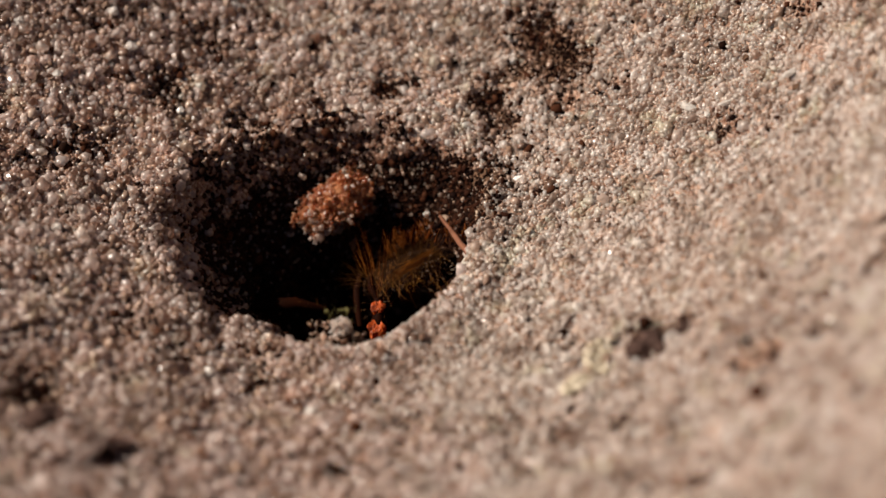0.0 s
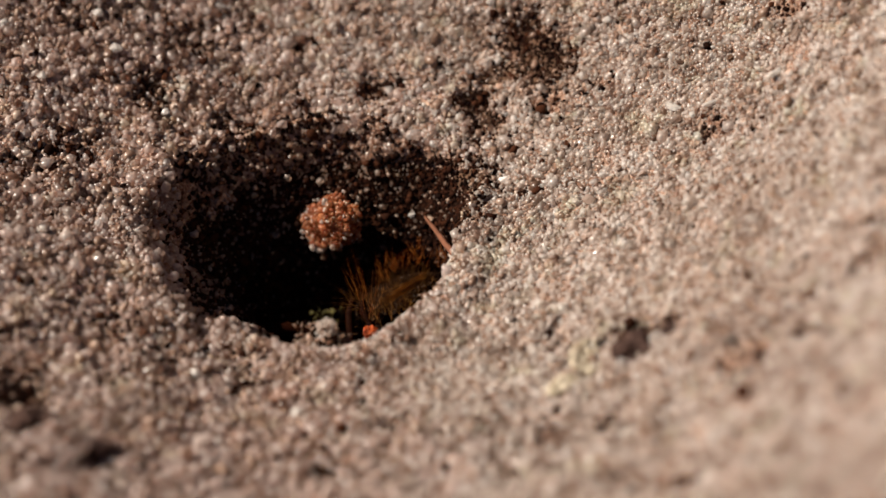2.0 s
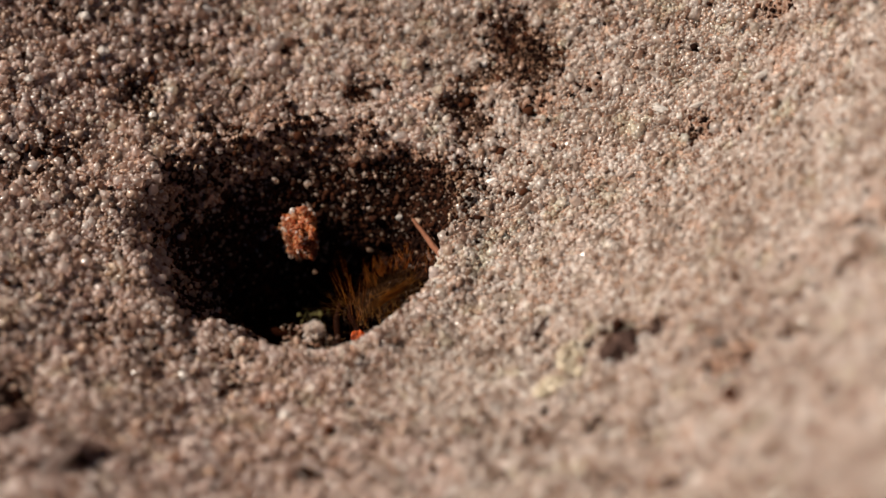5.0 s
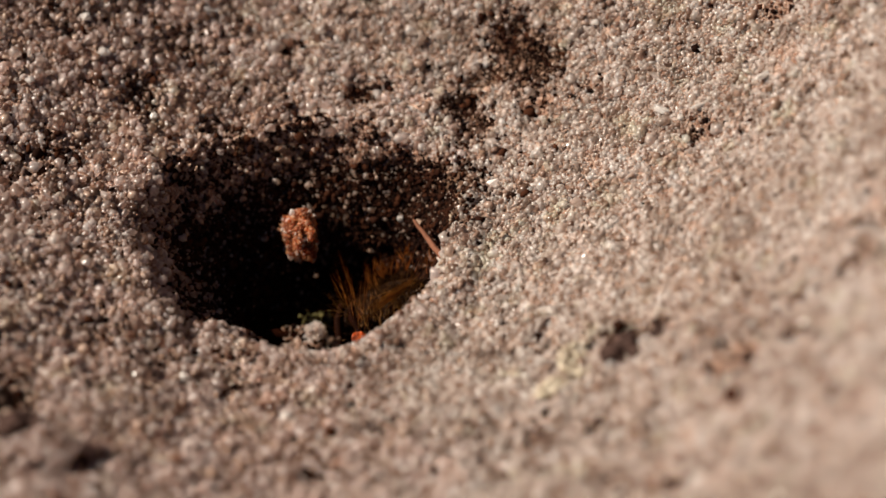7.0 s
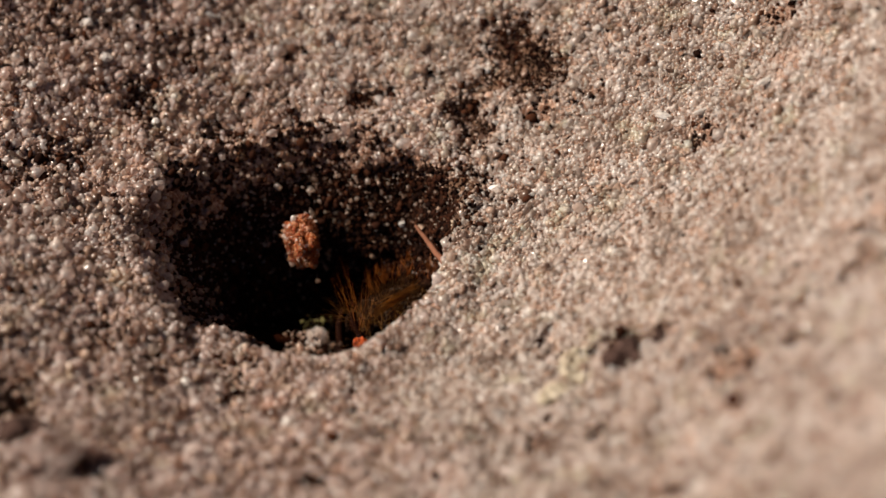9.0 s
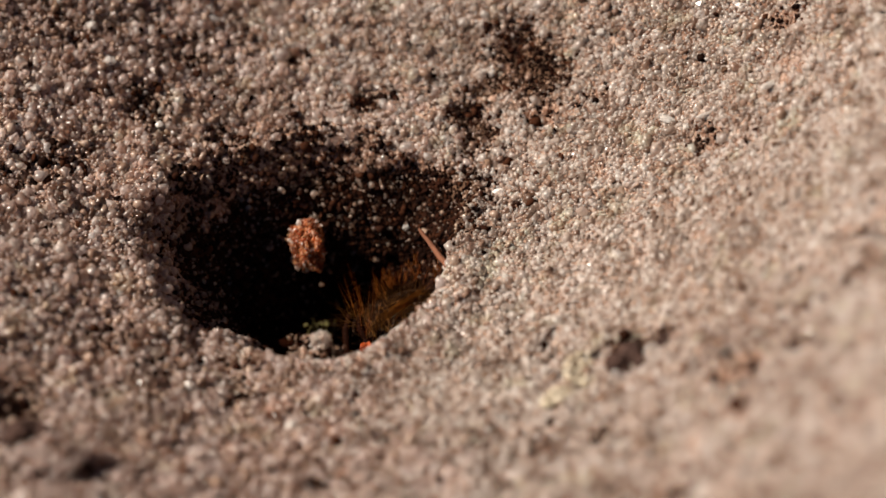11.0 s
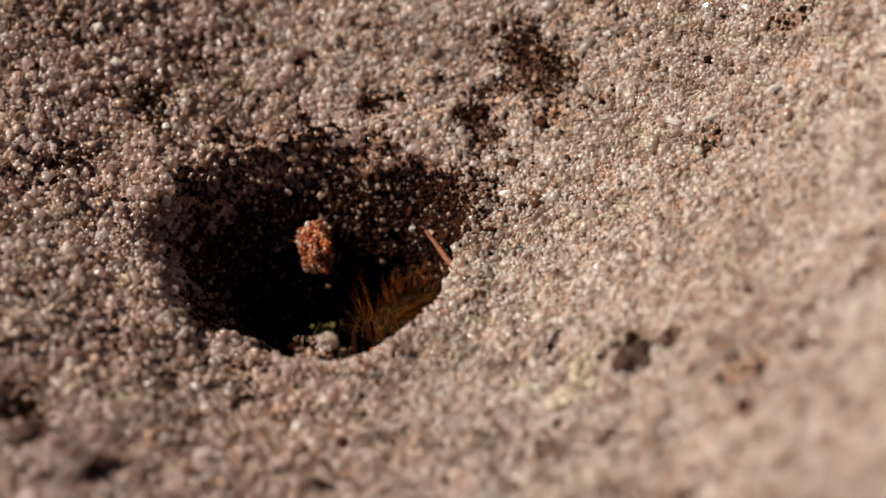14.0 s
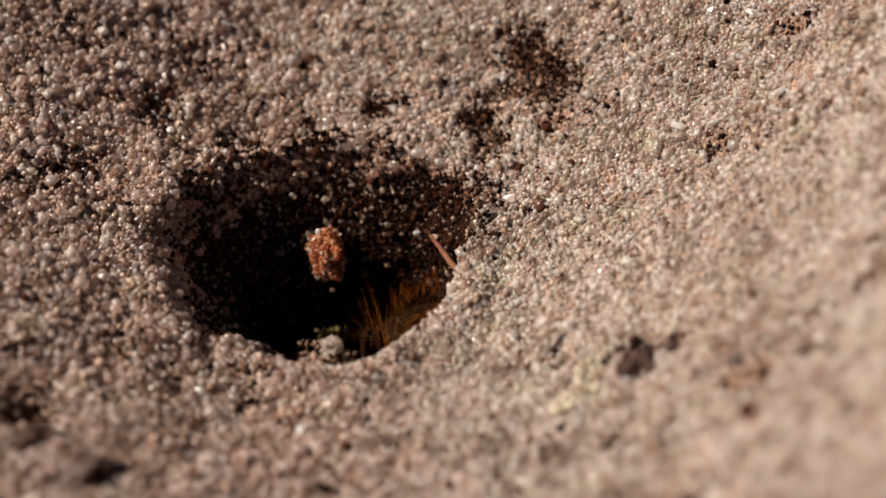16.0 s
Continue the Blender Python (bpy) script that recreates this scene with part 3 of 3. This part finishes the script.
            roots.append(a + d * 0.1)
            tips.append(a + d * r.uniform(0.3, 0.65))
        part("leg_bristles", bristles("leg_bristles", roots, tips, 0.011, M_COAT, r), leg)
    for x, y, z, w in ((0.02, -1.4, 0.36, 0.25), (-0.03, -2.35, 0.4, 0.33)):
        joint = part("leg_joint", lump_mesh("leg_joint", (w * 1.1, w * 1.3, w), M_AMBER, x + 9, 0.3, 4), root, "translucent orange-red leg joint")
        joint.matrix_basis = at_mm(x, y, z)
    return root


insect = make_insect()


# crumb of caked sand with a sprig of lichen, at the burrow's lip
def make_crumb():
    r = np.random.default_rng(21)
    root = thing("sand_crumb", "grey crumb of caked sand inside the burrow lip", "clod", at_mm(-5.2, -4.75, -0.85))
    # near-black core puts shade into the gaps between the caked grains
    part("core", lump_mesh("core", (0.6, 0.4, 0.35), M_HUMUS_SHADE, 14, 0.4), root).matrix_basis = at_mm(0, 0, -0.25)
    part("crust", crust_mesh("crust", (0.95, 0.62, 0.55), 210, 0.085, M_CLEAR, 22, 14, 0.5), root, "pale grains caked on the crumb").matrix_basis = at_mm(0, 0, -0.25)
    # dark grains also dim the crumb for the shade it sits in
    part("dark_crust", crust_mesh("dark_crust", (0.96, 0.64, 0.57), 120, 0.08, M_DARK, 23, 14, 0.5), root, "dark grains caked on the crumb, dimming it for shade").matrix_basis = at_mm(0, 0, -0.25)
    part("peak", crust_mesh("peak", (0.36, 0.3, 0.42), 60, 0.075, M_PALE, 24, 17, 0.6), root, "loose peak of clear grains").matrix_basis = at_mm(0.1, 0.1, 0.5)
    root2 = thing("lichen_sprig", "small yellow-green branching lichen sprig", "lichen", at_mm(-5.3, -4.2, 0.0))
    for k in range(9):
        an = r.uniform(0, 6.28)
        p0 = np.array([r.normal(0, 0.4), r.normal(0, 0.2), -0.3])
        p1 = p0 + np.array([math.cos(an) * 0.14, math.sin(an) * 0.1, r.uniform(0.2, 0.5)])
        p2 = p1 + np.array([math.cos(an + 0.7) * 0.16, math.sin(an) * 0.1, r.uniform(0.1, 0.35)])
        part("branch", tube_mesh("branch", (p0, p1, p2), (0.009, 0.014, 0.006), M_LICHEN, 6), root2)
    for x, z, a in ((-0.4, -0.05, 0.08), (0.2, 0.0, 0.09), (0.5, 0.05, 0.1)):
        part("frond", crust_mesh("frond", (a, a * 0.8, a * 0.7), 16, 0.036, M_LICHEN, int(x * 100) + 300, 5, 0.5), root2).matrix_basis = at_mm(x, 0.1, z)


make_crumb()


# splinter of wood that leans in the burrow wall
def make_splinter():
    r = np.random.default_rng(31)
    pts = [(-0.64 + 1.28 * k + r.normal(0, 0.02), 1.5 - 3.3 * k + r.normal(0, 0.05), -0.3 + 0.6 * k) for k in (0, 0.12, 0.3, 0.5, 0.7, 0.88, 1.0)]
    ob = new("wood_splinter", tube_mesh("wood_splinter", pts, (0.06, 0.1, 0.11, 0.13, 0.14, 0.15, 0.14), M_WOOD, 7))
    ob.matrix_world = at_mm(-0.14, 1.3, -0.28)
    tagged(ob, "reddish dry wood splinter stuck in the burrow wall", "splinter")
    pts = [(-0.6 + 1.2 * k, -0.9 + 1.8 * k + r.normal(0, 0.05), 0.02 + 0.04 * math.sin(k * 3)) for k in (0, 0.25, 0.5, 0.75, 1.0)]
    ob = new("twig", tube_mesh("twig", pts, (0.05, 0.07, 0.08, 0.06, 0.04), M_STONE, 6))
    ob.matrix_world = on_sand(4.89, -5.80, 0.1)
    tagged(ob, "thin dark twig fragment lying on the sand", "twig")


make_splinter()


def stones():
    """Dark stones, some in place of shaded hollows, and pale chips lying on the sand: x, y, half length, half width,
    turn.
    """
    # lumps at x -17.4, -15.11 and 3.19 only darken shaded hollows
    for x, y, a, b, turn in ((8.15, -9.2, 0.85, 0.78, 60), (9.73, -8.75, 0.42, 0.34, 20), (-17.4, -12.9, 1.15, 0.75, 5), (3.19, -5.02, 0.18, 0.2, 0), (-15.11, -13.52, 0.7, 0.35, 5),
                             (7.1, -13.2, 0.3, 0.2, 30), (9.98, -18.76, 0.5, 0.35, 0), (14.93, -12.51, 0.3, 0.26, 0), (15.09, -7.70, 0.22, 0.2, 0)):
        ob = new("stone_or_hollow", lump_mesh("stone_or_hollow", (a, b, min(a, b) * 0.8), M_STONE, x, 0.36, 4))
        ob.matrix_world = on_sand(x, y, 0.05 * a, 0, 0, turn)
        tagged(ob, "small dark grey lump, a half-sunk stone or a painted dark hollow", "stone", "dark stones on the sand")
    for x, y, a, b, turn in ((10.24, 5.65, 0.36, 0.17, -20), (11.00, 4.70, 0.14, 0.13, 0), (14.62, 4.81, 0.55, 0.15, 38), (7.70, -0.86, 0.12, 0.12, 0), (11.82, 4.88, 0.4, 0.12, 30)):
        ob = new("quartz_chip", lump_mesh("quartz_chip", (a, b, b * 0.8), M_CHIP, x, 0.15))
        ob.matrix_world = on_sand(x, y, 0.14, 0, 0, turn)
        tagged(ob, "white translucent quartz chip on the sand", "stone", "white chips on the sand")
    # larger clear grains that stand out from the rest
    for x, y, a, turn in ((-17.54, -1.21, 0.24, 20), (-14.70, 11.88, 0.3, 0), (-1.38, 5.0, 0.16, 40), (2.14, 14.84, 0.2, 0), (7.38, 12.31, 0.2, 10), (-15.52, 13.79, 0.26, 0), (-10.13, 15.58, 0.24, 0), (-19.72, 12.61, 0.26, 30),
                          (-12.43, 8.68, 0.2, 0), (-17.93, 9.54, 0.22, 0), (11.18, 0.91, 0.14, 0), (3.00, -1.76, 0.16, 0), (-3.15, -7.07, 0.22, 0), (-6.27, -10.07, 0.26, 0), (-10.69, -7.92, 0.24, 0)):
        ob = new("quartz_grain", lump_mesh("quartz_grain", (a, a * 0.8, a * 0.75), M_CHIP, x + 70, 0.3, 2))
        ob.matrix_world = on_sand(x, y, 0.12, 15, 0, turn)
        tagged(ob, "larger clear white quartz grain in the sand", "sand grain", "larger quartz grains")
    # specks of bark and humus on the packed bank
    for x, y, a, turn in ((8.23, -2.04, 0.13, 0), (6.19, -1.39, 0.12, 30), (10.60, -2.37, 0.12, 0), (14.76, 0.46, 0.16, 40), (14.86, 3.71, 0.2, 10), (8.30, 3.19, 0.11, 0),
                          (5.51, 2.95, 0.1, 70), (7.15, -3.35, 0.1, 0), (10.87, -4.13, 0.14, 0), (16.64, 2.21, 0.15, 0), (12.79, 7.46, 0.16, 0), (3.97, -3.33, 0.1, 0), (17.68, 6.81, 0.2, 0)):
        ob = new("humus_speck", lump_mesh("humus_speck", (a * 1.4, a, a * 0.8), M_BARK, x + 40, 0.25, 2))
        ob.matrix_world = on_sand(x, y, 0.06, 0, 0, turn)
        tagged(ob, "tiny dark speck of humus on packed sand", "speck", "humus specks on the sand")


stones()


def flakes():
    """Thin crusts of pale lichen and a caked clod on the sand."""
    for x, y, a, b, turn in ((6.45, -8.8, 1.0, 1.0, 20), (5.2, -10.1, 0.8, 0.35, 35)):
        ob = new("lichen_flake", crust_mesh("lichen_flake", (a, b, 0.1), 300, 0.1, M_YELLOW, int(x * 10)))
        ob.matrix_world = on_sand(x, y, 0.04, 0, 0, turn)
        tagged(ob, "thin pale yellow-green lichen crust on the sand", "lichen", "lichen crusts on the sand")
    root = thing("caked_clod", "flat pale yellowish clod of caked sand", "clod", on_sand(-16.34, -14.12, 0.3))
    part("core", lump_mesh("core", (1.4, 0.7, 0.36), M_SOIL, 44, 0.4), root)
    part("crust", crust_mesh("crust", (1.62, 0.82, 0.47), 620, 0.15, M_ROSE, 45, 44, 0.4), root, "pale grains caked on the clod")


flakes()


# ---- what moves ----
LEAN = 90.0 - TILT      # the burrow's slope, to which the clod and the insect lean


def motions():
    def down_hole(x, y, z, dx, dy):
        """A place moved by dx along the lip and dy up the leaning burrow wall."""
        return x + dx, y + dy * SP, z + dy * CP
    # insect: seconds, shift along the lip, shift down
    rows = []
    for t, a, b in ((0, 0, 0), (0.5, 3, 3), (1.0, 14, 30), (1.5, 15, 43), (2.0, 12, 41), (2.5, 23, 44), (3.0, 17, 48), (3.5, 15, 46), (4.0, 14, 48), (5.2, 12, 45),
                    (6.5, 10, 42), (7.0, 12, 46), (8.0, 10, 45), (8.5, 8, 43), (9.0, 11, 46), (10.2, 14, 47), (11.5, 18, 49), (12.5, 17, 49), (13.5, 20, 51),
                    (14.0, 22, 54), (14.5, 25, 58), (15.0, 23, 56), (15.5, 22, 55), (16.0, 30, 63)):
        p = down_hole(-3.5, -0.11, -1.62, a * 0.025, -b * 0.025)
        rows.append((t, at_mm(*p, LEAN, 0, 0)))
    walk(insect, rows)
    # clod: seconds, along the lip, up the wall, turns about its long way, aside and in the wall's plane
    rows = []
    for t, u, v, rx, ry, rz in ((0, -5.45, 2.0, 0, 0, 32), (0.5, -5.4, 1.9, 2, 2, 32), (1.0, -5.1, 1.4, 6, 22, 30), (1.5, -4.95, 1.15, 10, 42, 24), (2.0, -5.1, 1.15, 11, 53, 22),
                                (2.5, -5.3, 1.0, 14, 70, 8), (3.0, -5.4, 1.0, 15, 74, 4), (3.5, -5.5, 1.0, 16, 76, 0), (4.0, -5.65, 0.9, 17, 79, -5), (6.5, -5.85, 0.82, 18, 82, -10),
                                (9.0, -5.87, 0.78, 18, 83, -10), (12.5, -5.7, 0.75, 18, 83, -10), (15.0, -5.68, 0.7, 18, 83, -10), (16.0, -5.4, 0.6, 19, 83, -10)):
        w = -3.6 + 0.3 * min(1.0, t / 4.0)
        rows.append((t, at_mm(u, v * SP - w * CP, v * CP + w * SP, LEAN, 0, 0) @ pose(0, 0, 0, 0, 0, rz) @ pose(0, 0, 0, 0, -ry, 0) @ pose(0, 0, 0, rx, 0, 0)))
    walk(clod, rows)
    # grains that roll off the clod: along the lip and up the wall, at 0, 1, 2 and 7 seconds
    for ob, places in zip(loose, (((-6.1, 0.4), (-6.05, -0.1), (-5.4, -0.4), (-5.2, -1.05)), ((-5.6, 0.6), (-5.3, 0.3), (-4.6, 0.0), (-4.8, -0.5)),
                                  ((-6.6, 0.5), (-6.55, -0.6), (-6.1, -1.1), (-6.0, -1.2)), ((-6.4, 0.9), (-6.2, 0.2), (-6.5, -0.7), (-6.45, -0.8)))):
        rows = []
        for t, (u, v), turn in zip((0.0, 1.0, 2.0, 7.0, 16.0), (*places, places[-1]), (0, 70, 140, 160, 160)):
            w = -4.05 + 0.28 * (v - 0.4)
            rows.append((t, at_mm(u, v * SP - w * CP, v * CP + w * SP, LEAN, 0, 0) @ pose(0, 0, 0, 0, 0, turn)))
        walk(ob, rows)


motions()
